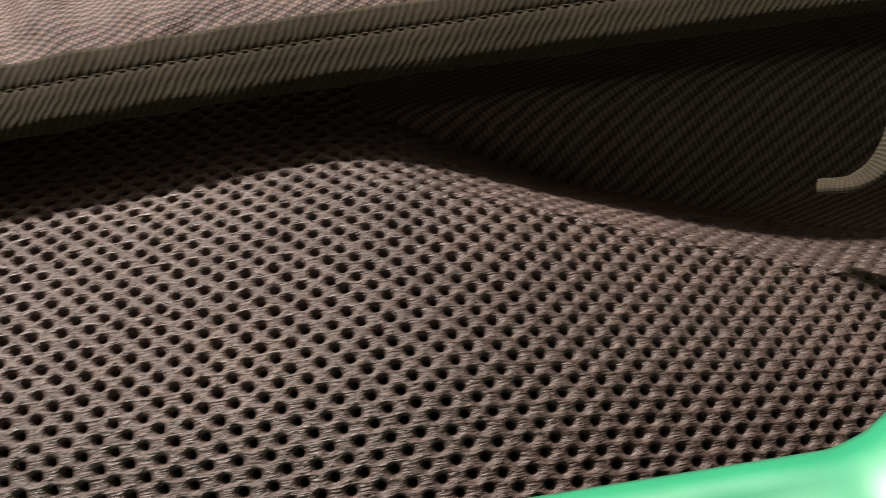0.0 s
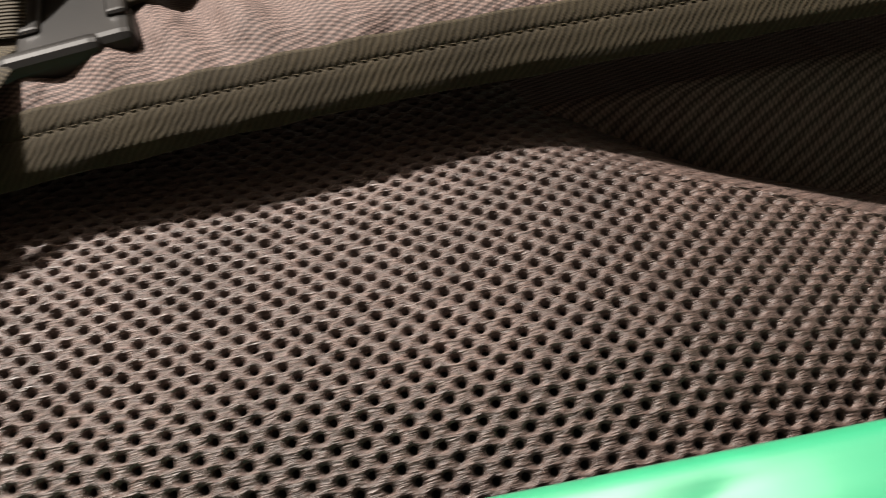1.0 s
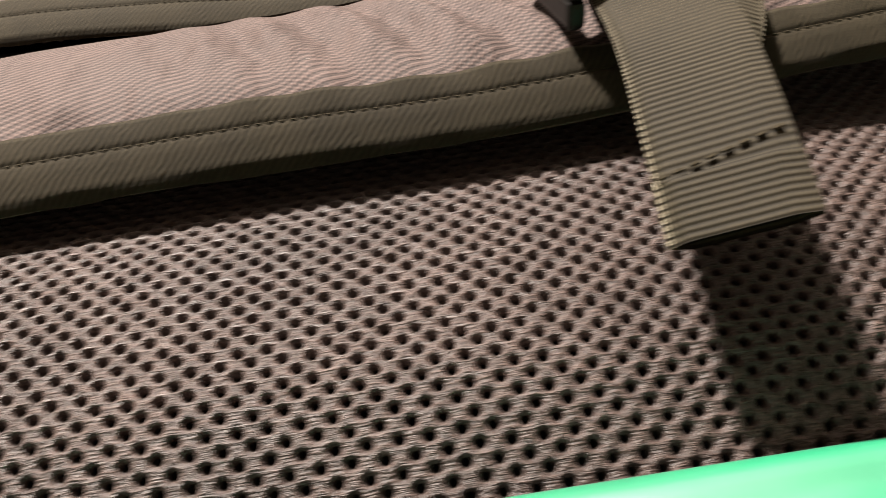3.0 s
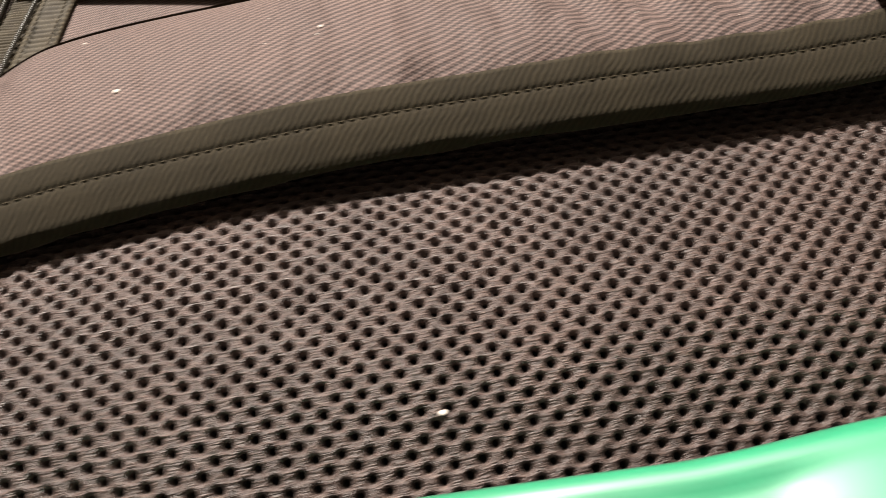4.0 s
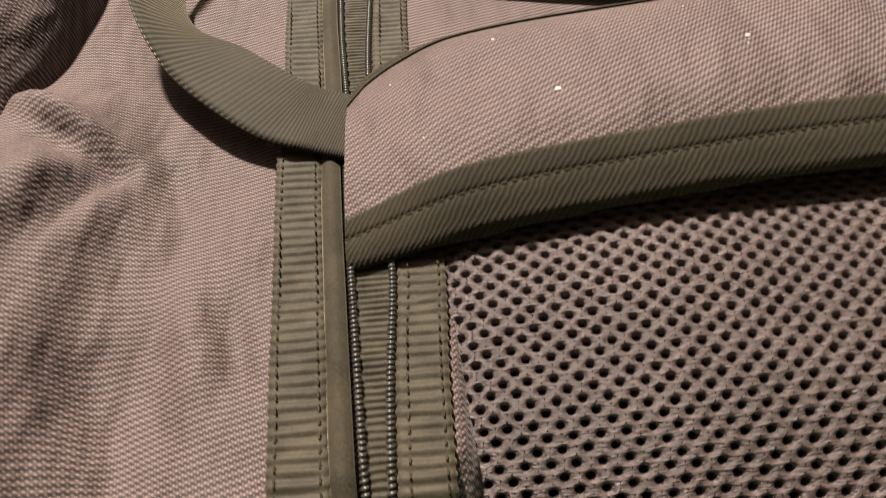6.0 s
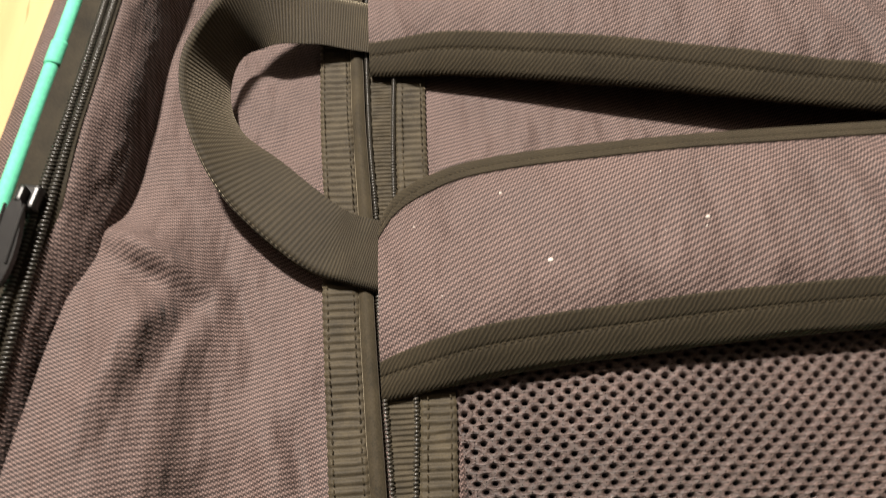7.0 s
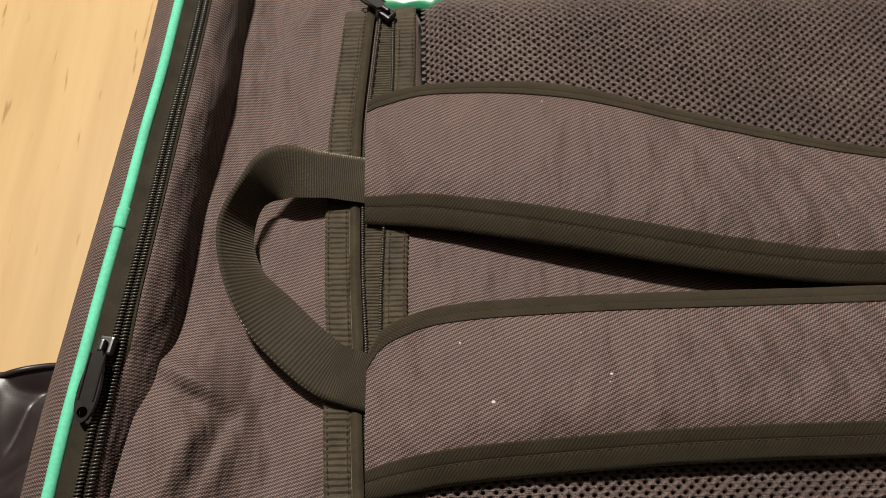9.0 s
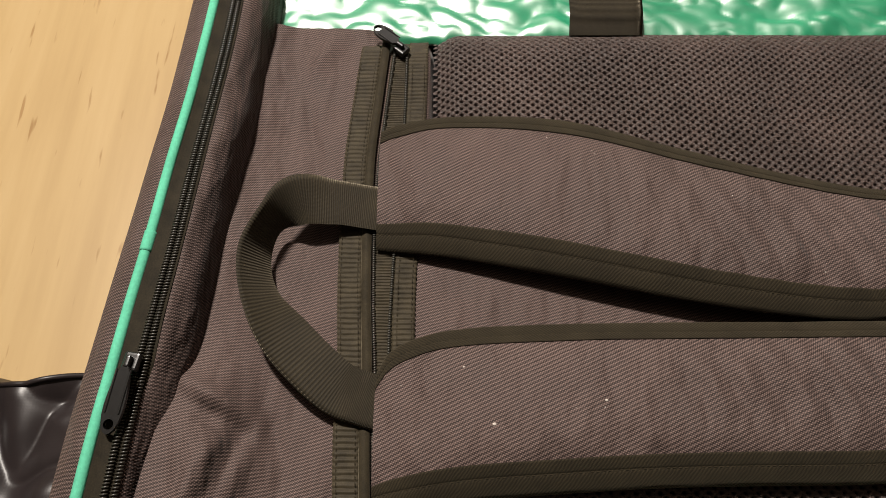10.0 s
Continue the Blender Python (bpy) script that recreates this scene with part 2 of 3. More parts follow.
def ribbon(points, width, thick, n=60, across=8):
    """A flat band of webbing: points are (x, y, z, tilt), tilt in degrees turns its face about its length."""
    path = spline(points, n)
    fr = frames_along([p[:3] for p in path])

    def f(u, v):
        i = round(u * n)
        p, d, s, w = fr[i]
        a = radians(path[i][3])
        side = s * math.cos(a) + w * math.sin(a)
        face = w * math.cos(a) - s * math.sin(a)
        k = v * 2
        if k <= 1:
            x, h = (k - 0.5) * width, thick / 2
        else:
            x, h = (1.5 - k) * width, -thick / 2
        h *= 1 - 0.7 * max(0, abs(x) / (width / 2) - 0.85) / 0.15
        return p + side * x + face * h
    length = sum((Vector(a[:3]) - Vector(b[:3])).length for a, b in zip(path, path[1:]))
    bm = sheet(lambda u, v: f(v, u), across * 2, n, (2 * width, length))
    bmesh.ops.remove_doubles(bm, verts=bm.verts, dist=1e-6)
    bmesh.ops.recalc_face_normals(bm, faces=bm.faces)
    return bm


def block(size, at=(0, 0, 0), turn=(0, 0, 0), bevel=0.0005, segments=2):
    bm = bmesh.new()
    bmesh.ops.create_cube(bm, size=1, matrix=Matrix.Diagonal((*size, 1)))
    if bevel:
        bmesh.ops.bevel(bm, geom=list(bm.edges), offset=bevel, segments=segments, affect="EDGES", profile=0.6)
    bmesh.ops.transform(bm, matrix=pose(*at, *turn), verts=bm.verts)
    return bm


def join_into(bm, other):
    mesh = bpy.data.meshes.new("scratch")
    other.to_mesh(mesh)
    other.free()
    bm.from_mesh(mesh)
    bpy.data.meshes.remove(mesh)
    return bm


def stitches(name, f, length, parent, pitch=0.0036, size=(0.0019, 0.0005, 0.0004)):
    """A row of short threads along f(s), s in metres."""
    bm = bmesh.new()
    s = 0.0
    while s < length:
        a, b = Vector(f(s)), Vector(f(s + size[0]))
        d = b - a
        if d.length > 1e-6:
            turn = d.to_track_quat("X", "Z").to_matrix().to_4x4()
            m = Matrix.Translation((a + b) / 2 + Vector((0, 0, size[2] * 0.3))) @ turn @ Matrix.Diagonal((size[0], size[1], size[2], 1))
            bmesh.ops.create_cube(bm, size=1, matrix=m)
        s += pitch
    ob = part(name, bm, M_THREAD, parent)
    return tagged(ob, kind="stuff")


# ---- the room ----
FLOOR_Z = -0.18


def plane_box(name, size, at, material, label, category):
    return tagged(part(name, block(size, at, bevel=0), material), label, category, kind="structure")


plane_box("floor", (6, 6, 0.1), (0, 0, FLOOR_Z - 0.05), M_WOOD, "light honey-coloured wooden floor with fine grain", "floor")
plane_box("wall_north", (6.2, 0.1, 2.6), (0, 3.05, FLOOR_Z + 1.3), M_WALL, "plain warm painted room wall", "wall")
plane_box("wall_south", (6.2, 0.1, 2.6), (0, -3.05, FLOOR_Z + 1.3), M_WALL, "plain warm painted room wall", "wall")
plane_box("wall_east", (0.1, 6, 2.6), (3.05, 0, FLOOR_Z + 1.3), M_WALL, "plain warm painted room wall", "wall")
plane_box("wall_west", (0.1, 6, 2.6), (-3.05, 0, FLOOR_Z + 1.3), M_WALL, "plain warm painted room wall", "wall")
plane_box("ceiling", (6.2, 6.2, 0.1), (0, 0, FLOOR_Z + 2.65), M_WALL, "plain warm painted room ceiling", "ceiling")

# ---- the backpack ----
bag = tagged(new("backpack"), "black nylon backpack with green sides, lying back-panel up on wood", "backpack")
X_END = 0.78
NEAR, FAR = -0.146, 0.258      # the two long seams of the back panel


def rim_shift(y):
    return 0.085 * (y - 0.07) - 0.25 * max(0.0, y - 0.15) ** 2 - 0.10 * max(0.0, -y) ** 2


# the sunken fabric panel
def panel_z(x, y):
    z = 0.0
    z += (0.004 * ripple(x, y, 0, 16, 2.0) + 0.0014 * ripple(x, y, 0, 48, 4.0)) * smooth(-0.02, -0.05, x)
    # folds in the loose fabric beside the rim
    for cx, cy, lx, ly, turn, h in ((-0.086, -0.014, 0.022, 0.006, -30, 0.008), (-0.080, -0.028, 0.020, 0.007, -30, -0.005),
                                    (-0.066, -0.042, 0.008, 0.028, -18, 0.006), (-0.088, -0.058, 0.008, 0.030, -22, 0.007),
                                    (-0.077, -0.050, 0.005, 0.024, -20, -0.005), (-0.056, -0.030, 0.005, 0.014, 15, -0.004),
                                    (-0.031, -0.088, 0.0045, 0.016, 12, -0.0035), (-0.041, -0.092, 0.006, 0.020, 14, 0.003),
                                    (-0.060, -0.115, 0.006, 0.022, 24, -0.0045), (-0.071, -0.112, 0.007, 0.024, 22, 0.004),
                                    (-0.050, 0.175, 0.005, 0.040, 10, -0.002), (-0.045, 0.235, 0.006, 0.022, -25, 0.003)):
        a = radians(turn)
        dx, dy = x - cx, y - cy
        u, v = dx * math.cos(a) + dy * math.sin(a), dy * math.cos(a) - dx * math.sin(a)
        z += h * math.exp(-((u / lx) ** 2 + (v / ly) ** 2))
    z -= 0.045 * smooth(0.029, 0.040, x) * (smooth(-0.030, -0.050, y) + smooth(0.115, 0.135, y))
    z += 0.018 * smooth(0.030, -0.050, y) * smooth(-0.048, -0.092, x)
    return z + 0.010 * smooth(-0.062, -0.098, x)


def panel_f(u, v):
    x, y = -0.104 + u ** 1.8 * (X_END + 0.104), NEAR + 0.004 + v * (FAR - NEAR)
    x += rim_shift(y) * (1 - smooth(-0.10, -0.03, x))
    return x, y, panel_z(x, y) - 0.012 * (smooth(NEAR + 0.02, NEAR, y) + smooth(FAR - 0.02, FAR, y)) * smooth(-0.02, 0.02, x)


part("back_panel", sheet(panel_f, 260, 170), M_PANEL, bag, "dark woven nylon back panel with soft wrinkles", 0.002)

# the raised rim at the top end, with zip and piping
RIM = [(0.000, -0.097, -0.008), (0.12, -0.0975, 0.010), (0.22, -0.0992, 0.025), (0.32, -0.1025, 0.0345), (0.40, -0.1075, 0.0388),
       (0.47, -0.112, 0.037), (0.53, -0.120, 0.038), (0.60, -0.127, 0.040), (0.68, -0.138, 0.036), (0.76, -0.148, 0.022),
       (0.85, -0.153, -0.020), (0.93, -0.154, -0.09), (1.0, -0.150, FLOOR_Z + 0.002)]
RIM_X, RIM_Z = [(a, b) for a, b, c in RIM], [(a, c) for a, b, c in RIM]


def rim_at(k, y):
    wob = 0.0012 * ripple(k * 0.3, y, 0, 16, 5) + 0.0010 * ripple(k * 0.12, y, 0, 34, 9) * (smooth(0.42, 0.28, k))
    low = 0.010 * smooth(-0.02, -0.16, y) + 0.018 * smooth(0.035, -0.05, y) * smooth(0.50, 0.34, k)
    return lerp_table(RIM_X, k) + rim_shift(y) + wob, y, lerp_table(RIM_Z, k) + wob - low * smooth(0.0, 0.25, k) * smooth(1.0, 0.9, k)


Y0, Y1 = -0.20, 0.33
part("rim", sheet(lambda u, v: rim_at(u, Y0 + v * (Y1 - Y0)), 70, 150), M_RIM, bag, "padded black nylon rim", 0.002)


def along_rim(k, lift, n=150):
    out = []
    for i in range(n + 1):
        x, y, z = rim_at(k, Y0 + i / n * (Y1 - Y0))
        out.append((x, y, z + lift))
    return out


part("piping", tube(along_rim(0.60, 0.0020), 0.0031, 10), M_PIPE, bag, "bright green piping cord along the rim")
part("piping_joint", tube([p for p in along_rim(0.60, 0.0019, 400) if 0.062 < p[1] < 0.075], 0.0036, 10), M_PIPE, bag)
rim_tape = part("rim_zip_tape", sheet(lambda u, v: [c + (0.0027 if i == 2 else 0) for i, c in enumerate(rim_at(0.405 + 0.175 * u, Y0 + v * (Y1 - Y0)))], 10, 150),
                M_RIMTAPE, bag, "black zip tape with a closed coil")


def coil(name, path, radius, pitch, parent):
    """A zip's nylon coil as one row of small loops along a path."""
    bm = bmesh.new()
    fr = frames_along(path)
    lengths = [0.0]
    for a, b in zip(path, path[1:]):
        lengths.append(lengths[-1] + (Vector(b) - Vector(a)).length)
    s, i = 0.0, 0
    while s < lengths[-1]:
        while i < len(path) - 2 and lengths[i + 1] < s:
            i += 1
        k = (s - lengths[i]) / max(1e-9, lengths[i + 1] - lengths[i])
        p = Vector(path[i]).lerp(Vector(path[i + 1]), k)
        _, d, side, up = fr[i]
        m = Matrix((( *side, 0), (*d, 0), (*up, 0), (0, 0, 0, 1))).transposed()
        bmesh.ops.create_uvsphere(bm, u_segments=6, v_segments=4, radius=1,
                                  matrix=Matrix.Translation(p) @ m @ pose(0, 0, 0, 0, 0, 12) @ Matrix.Diagonal((radius, pitch * 0.42, radius * 0.62, 1)))
        s += pitch
    for f in bm.faces:
        f.smooth = True
    return tagged(part(name, bm, M_COIL, parent), kind="stuff")


coil("zip_coil", along_rim(0.460, 0.0036), 0.0023, 0.0017, rim_tape)
coil("zip_coil", along_rim(0.494, 0.0036), 0.0023, 0.0017, rim_tape)


stitches("stitching", lambda s: Vector(rim_at(0.335, Y0 + s)) + Vector((0, 0, 0.0022)), Y1 - Y0, bag, 0.0028, (0.0015, 0.0006, 0.0004))


def zip_pull(at, heading, tilt, parent, length=0.036):
    """A slider with a long pierced puller; returns the slider."""
    m = pose(*at, 0, 0, heading)
    bm = block((0.010, 0.0085, 0.0045), bevel=0.0016, segments=3)
    join_into(bm, block((0.0065, 0.003, 0.004), (0.001, 0, 0.004), bevel=0.0012, segments=3))
    bmesh.ops.transform(bm, matrix=m, verts=bm.verts)
    slider = part("zip_slider", bm, M_METAL, parent, "black lacquered zip slider")
    bm = bmesh.new()
    outer, inner = [], []
    w0, w1 = 0.0034, 0.0054
    shape = []
    for i in range(24):
        a = 2 * math.pi * i / 24
        k = (math.cos(a) + 1) / 2
        shape.append((length / 2 + math.cos(a) * length / 2, math.sin(a) ** 1 * (w0 + (w1 - w0) * k) * (1.15 if abs(math.sin(a)) > 0.3 else 1.0)))
    hole = [(length * 0.86 + 0.0026 * math.cos(2 * math.pi * i / 24), 0.0026 * math.sin(2 * math.pi * i / 24)) for i in range(24)]
    for z in (0.0012, -0.0012):
        outer.append([bm.verts.new((x, y, z)) for x, y in shape])
        inner.append([bm.verts.new((x, y, z)) for x, y in hole])
    for i in range(24):
        j = (i + 1) % 24
        bm.faces.new((outer[0][i], outer[0][j], inner[0][j], inner[0][i]))
        bm.faces.new((inner[1][i], inner[1][j], outer[1][j], outer[1][i]))
        bm.faces.new((outer[1][i], outer[1][j], outer[0][j], outer[0][i]))
        bm.faces.new((inner[0][i], inner[0][j], inner[1][j], inner[1][i]))
    bmesh.ops.recalc_face_normals(bm, faces=bm.faces)
    for ridge in (-1, 1):
        join_into(bm, block((length * 0.62, 0.0011, 0.0011), (length * 0.40, ridge * 0.0036, 0.0013), bevel=0.0003, segments=1))
    bmesh.ops.transform(bm, matrix=m @ pose(0.002, 0, 0.0045, 0, tilt, 0), verts=bm.verts)
    part("zip_puller", bm, M_METAL, slider, "black puller with a round hole")
    return slider


zip_pull((-0.1205 + rim_shift(-0.002) + 0.004, -0.002, 0.0440), 261, 7, bag)


# ---- the zip across the panel, with its two ribbed tapes ----
def seam_x(y):
    return lerp_table([(-0.16, 0.006), (-0.09, 0.002), (-0.03, -0.001), (0.004, -0.001), (0.06, -0.004), (0.142, -0.005), (0.20, -0.001), (0.26, 0.004)], y)


def ribbed_tape(name, x0, x1, y0, y1, lift, pitch=0.0033):
    """A tape along y between the curves x0(y), x1(y), with ribs of real depth."""
    rows = int((y1 - y0) / pitch * 6)

    def f(u, v):
        y = y0 + (y1 - y0) * v
        x = x0(y) + (x1(y) - x0(y)) * u
        wave = 0.5 + 0.5 * math.sin(2 * math.pi * (y / pitch + 0.14 * ripple(x, y, 0, 160, 6)))
        ribs = 0.0011 * (wave ** 0.6 - 0.5) * (1 + 0.5 * ripple(x, y, 0, 300, 2)) * (smooth(0, 0.10, u) * smooth(1, 0.90, u))
        x += 0.0005 * (wave - 0.5) * (1 if u > 0.5 else -1)
        near_drop = 0.005 * smooth(NEAR + 0.012, NEAR, y) + 0.010 * smooth(FAR - 0.02, FAR, y)
        return x, y, lift + ribs - near_drop + 0.0008 * ripple(x, y, 0, 40, 3)
    return part(name, sheet(f, 8, rows), M_TAPE, bag, "black ribbed grosgrain tape", 0.0012)


ribbed_tape("zip_tape", lambda y: seam_x(y) - 0.021, lambda y: seam_x(y) - 0.0065, NEAR, FAR, 0.0035)
for gap in (-0.0192, -0.0088):
    stitches("stitching", lambda s, g=gap: (seam_x(NEAR + s) + g, NEAR + 0.004 + s, 0.0042 - 0.005 * smooth(NEAR + 0.012, NEAR, NEAR + 0.004 + s)), FAR - NEAR - 0.034, bag)
part("zip_flap", sheet(lambda u, v: (seam_x(NEAR + v * (FAR - NEAR)) - 0.0068 + 0.0062 * u, NEAR + v * (FAR - NEAR), 0.0035 + 0.0016 * math.sin(u * math.pi) - 0.005 * smooth(NEAR + 0.012, NEAR, NEAR + v * (FAR - NEAR))), 8, 120),
     M_FLAP, bag, "narrow folded tape beside the zip", 0.001)


def right_x(y):
    return lerp_table([(-0.16, 0.013), (-0.11, 0.0135), (-0.072, 0.0150), (-0.03, 0.013), (0.02, 0.009), (0.085, 0.010), (0.19, 0.0145), (0.26, 0.0155)], y)


ribbed_tape("zip_tape", right_x, lambda y: right_x(y) + 0.0135, NEAR, FAR, 0.0022)
for gap in (0.0030, 0.0115):
    stitches("stitching", lambda s, g=gap: (right_x(NEAR + s) + g, NEAR + 0.004 + s, 0.0030 - 0.005 * smooth(NEAR + 0.012, NEAR, NEAR + 0.004 + s)), FAR - NEAR - 0.034, bag)


def ycurve(fx, lift, n=160):
    return [(fx(NEAR + 0.002 + (FAR - NEAR) * i / n), NEAR + 0.002 + (FAR - NEAR - 0.022) * i / n,
             lift - 0.005 * smooth(NEAR + 0.012, NEAR, NEAR + (FAR - NEAR) * i / n)) for i in range(n + 1)]


coil("zip_coil", ycurve(lambda y: seam_x(y) + 0.0012, 0.0036), 0.0013, 0.0015, bag)
coil("zip_coil", ycurve(lambda y: right_x(y) - 0.0014, 0.0034), 0.0013, 0.0015, bag)
ribbed_tape("zip_gap_tape", lambda y: seam_x(y) + 0.001, right_x, NEAR, FAR, 0.0014, 0.0020)
zip_pull((0.010, 0.238, 0.006), 138, 2, bag, 0.024)

# ---- the two spacer-mesh pads ----
PITCH = MESH_PITCH
ROW = PITCH * MESH_ROW


def lower_pad_z(x, y):
    a = 1 - smooth(0.020, 0.038, x)
    b = min(0.0, y + 0.060)
    z = PAD_Z + 0.002 * smooth(0.03, 0.09, x) - 0.009 * smooth(0.29, 0.45, x) - 0.0035 * a - 2.8 * b * b - 0.007 * smooth(-0.114, -0.150, y)
    z += 0.0025 * math.sin((x - 0.10) * 9) + 0.0015 * ripple(x, y, 0, 14, 7)
    crest = -0.066 - 0.22 * (x - 0.478)
    z -= 0.6 * max(0.0, y - crest) * smooth(0.45, 0.53, x)
    return z + 0.006 * math.exp(-((x - 0.47) / 0.07) ** 2) - 0.020 * smooth(0.47, 0.62, x)


def upper_pad_z(x, y):
    a = 1 - smooth(0.030, 0.052, x)
    b = max(0.0, min(1.0, (y - FAR + 0.032) / 0.034))
    return 0.007 - 0.009 * a - 0.014 * (1 - math.sqrt(max(0.0, 1 - b * b))) + 0.0015 * ripple(x, y, 0, 14, 4)


def knit_pad(name, height, x0, x1, y0, y1):
    """Spacer mesh: a lattice of round-edged openings, each with a rim, a shoulder and a depth."""
    nx, ny = int((x1 - x0) / PITCH), int((y1 - y0) / ROW)
    ring = 16
    k = np.arange(ring)
    ang = 2 * math.pi * k / ring + math.pi / 6
    # the cell's outline: a stretched hexagon that tiles with its neighbours
    apothem = np.cos(np.pi / 6) / np.cos((ang - math.pi / 6) % (math.pi / 3) - math.pi / 6)
    hx, hy = PITCH / math.sqrt(3) * np.cos(ang) * apothem, ROW * (2 / 3) * np.sin(ang) * apothem
    # (how far towards the round opening, radius of that opening in metres, height)
    layers = ((0.0, 0, 0.0002), (0.45, 0.0019, 0.0002), (0.85, 0.00160, -0.0001), (1.0, 0.00130, -0.0006), (1.0, 0.00112, -0.0014), (1.0, 0.0010, -0.0028))
    verts, faces = [], []
    rng = random.Random(11)
    for j in range(ny + 1):
        for i in range(nx + 1):
            cx, cy = x0 + (i + 0.5 * (j % 2)) * PITCH, y0 + j * ROW
            jx, jy = rng.uniform(-0.00022, 0.00022), rng.uniform(-0.00022, 0.00022)
            size = rng.uniform(0.93, 1.07)
            base = len(verts)
            e = 0.001
            h = height(cx, cy)
            gx, gy = (height(cx + e, cy) - h) / e, (height(cx, cy + e) - h) / e
            nl = math.sqrt(1 + gx * gx + gy * gy)
            for li, (k_round, r, dz) in enumerate(layers):
                for q in range(ring):
                    rx, ry = jx + r * size * math.cos(ang[q]), jy + r * size * 0.77 * math.sin(ang[q])
                    ox, oy = hx[q] * (1 - k_round) + rx * k_round, hy[q] * (1 - k_round) + ry * k_round
                    z = h + gx * ox + gy * oy if li else height(cx + ox, cy + oy)
                    verts.append((cx + ox - gx / nl * dz, cy + oy - gy / nl * dz, z + dz / nl))
            for li in range(len(layers) - 1):
                for q in range(ring):
                    a, b = base + li * ring + q, base + li * ring + (q + 1) % ring
                    faces.append((a, b, b + ring, a + ring))
    mesh = bpy.data.meshes.new(name)
    mesh.from_pydata(verts, [], faces)
    mesh.polygons.foreach_set("use_smooth", [True] * len(faces))
    mesh.materials.append(M_KNIT)
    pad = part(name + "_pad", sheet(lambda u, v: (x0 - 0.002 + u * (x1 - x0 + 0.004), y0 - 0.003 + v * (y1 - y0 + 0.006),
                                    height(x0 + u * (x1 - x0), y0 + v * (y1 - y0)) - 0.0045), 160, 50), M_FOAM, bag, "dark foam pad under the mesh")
    knit = new(name, mesh)
    knit.parent = pad
    return tagged(knit, "black spacer mesh with rows of small openings", kind="stuff")


knit_pad("spacer_mesh", lower_pad_z, 0.0275, X_END - 0.05, NEAR - 0.002, -0.012)
knit_pad("spacer_mesh", upper_pad_z, 0.036, 0.52, 0.085, FAR - 0.001)


# ---- shoulder straps ----
def strap(name, top, bottom, base, thick, seed):
    """A padded strap between two edge curves: pad, two bindings and their seams."""
    n, m = 260, 26
    xs = [top[0][0] + (X_END - 0.03 - top[0][0]) * (i / n) for i in range(n + 1)]

    def edge(x):
        return lerp_table(top, x), lerp_table(bottom, x), lerp_table(base, x)

    def crown(x, k):
        yt, yb, zb = edge(x)
        y = yb + (yt - yb) * k
        c = 1 - abs(2 * k - 1) ** 3.0
        crease = 0.0024 * c ** 3 * math.sin((x * 0.9 + y * 0.45 + 0.004 * ripple(x, y, 0, 20, seed)) * 330) * smooth(0.13, 0.24, x) * smooth(0.52, 0.36, x) * c
        soft = 0.0016 * ripple(x, y, 0, 22, seed) * c
        return y, zb + thick * (0.20 + 0.80 * c) * (0.55 + 0.45 * smooth(0.0, 0.035, x - top[0][0])) + crease + soft

    def f(u, v):
        x = xs[round(u * n)]
        if v <= 0.62:
            y, z = crown(x, v / 0.62)
        else:
            yt, yb, zb = edge(x)
            k = 1 - (v - 0.62) / 0.38
            y, z = yb + (yt - yb) * k, zb - 0.001 * math.sin(k * math.pi)
        return x, y, z
    body = part(name, sheet(f, n, 44), M_STRAP, bag, "padded dark nylon shoulder strap")

    def binding(side):
        def g(u, v):
            x = xs[round(u * n)]
            yt, yb, zb = edge(x)
            w = yt - yb
            out = 1 if side else -1
            k = 0.155 if not side else 1 - 0.125
            y_in, z_in = crown(x, k)
            y_e, z_e = crown(x, 1.0 if side else 0.0)
            bulge = 0.0012 * ripple(x, y_in, 0, 60, seed + 2)

            def on(m, up):
                yy, zz = crown(x, k + ((1 if side else 0) - k) * m)
                return yy, zz + up
            path = [(y_in, z_in - 0.0006), on(0.0, 0.0008), on(0.25, 0.0009), on(0.42, 0.0008), on(0.48, 0.0002), on(0.55, 0.0008), on(0.72, 0.0013), on(0.88, 0.0015),
                    (y_e + out * 0.0010, z_e + 0.0008), (y_e + out * 0.0020, z_e * 0.6 + zb * 0.4 + bulge), (y_e + out * 0.0022, z_e * 0.25 + zb * 0.75 + bulge), (y_e + out * 0.0006, zb), (y_e - out * 0.006, zb - 0.0006)]
            q = v * (len(path) - 1)
            i = min(len(path) - 2, int(q))
            (a, b), (c, d) = path[i], path[i + 1]
            return x, a + (c - a) * (q - i), b + (d - b) * (q - i)
        bm = sheet(lambda u, v: g(v, u), 36, n)
        return part("binding", bm, M_BIND, body, "ribbed edge binding tape")
    for side in (0, 1):
        binding(side)
        inset = 0.078 if not side else 1 - 0.065
        st = stitches("stitching", lambda s, q=inset: (top[0][0] + s, *[c + (0.0006 if i == 1 else 0) for i, c in enumerate(crown(top[0][0] + s, q))]), 0.60, body, 0.0030, (0.0015, 0.0004, 0.0003))
    return body, crown


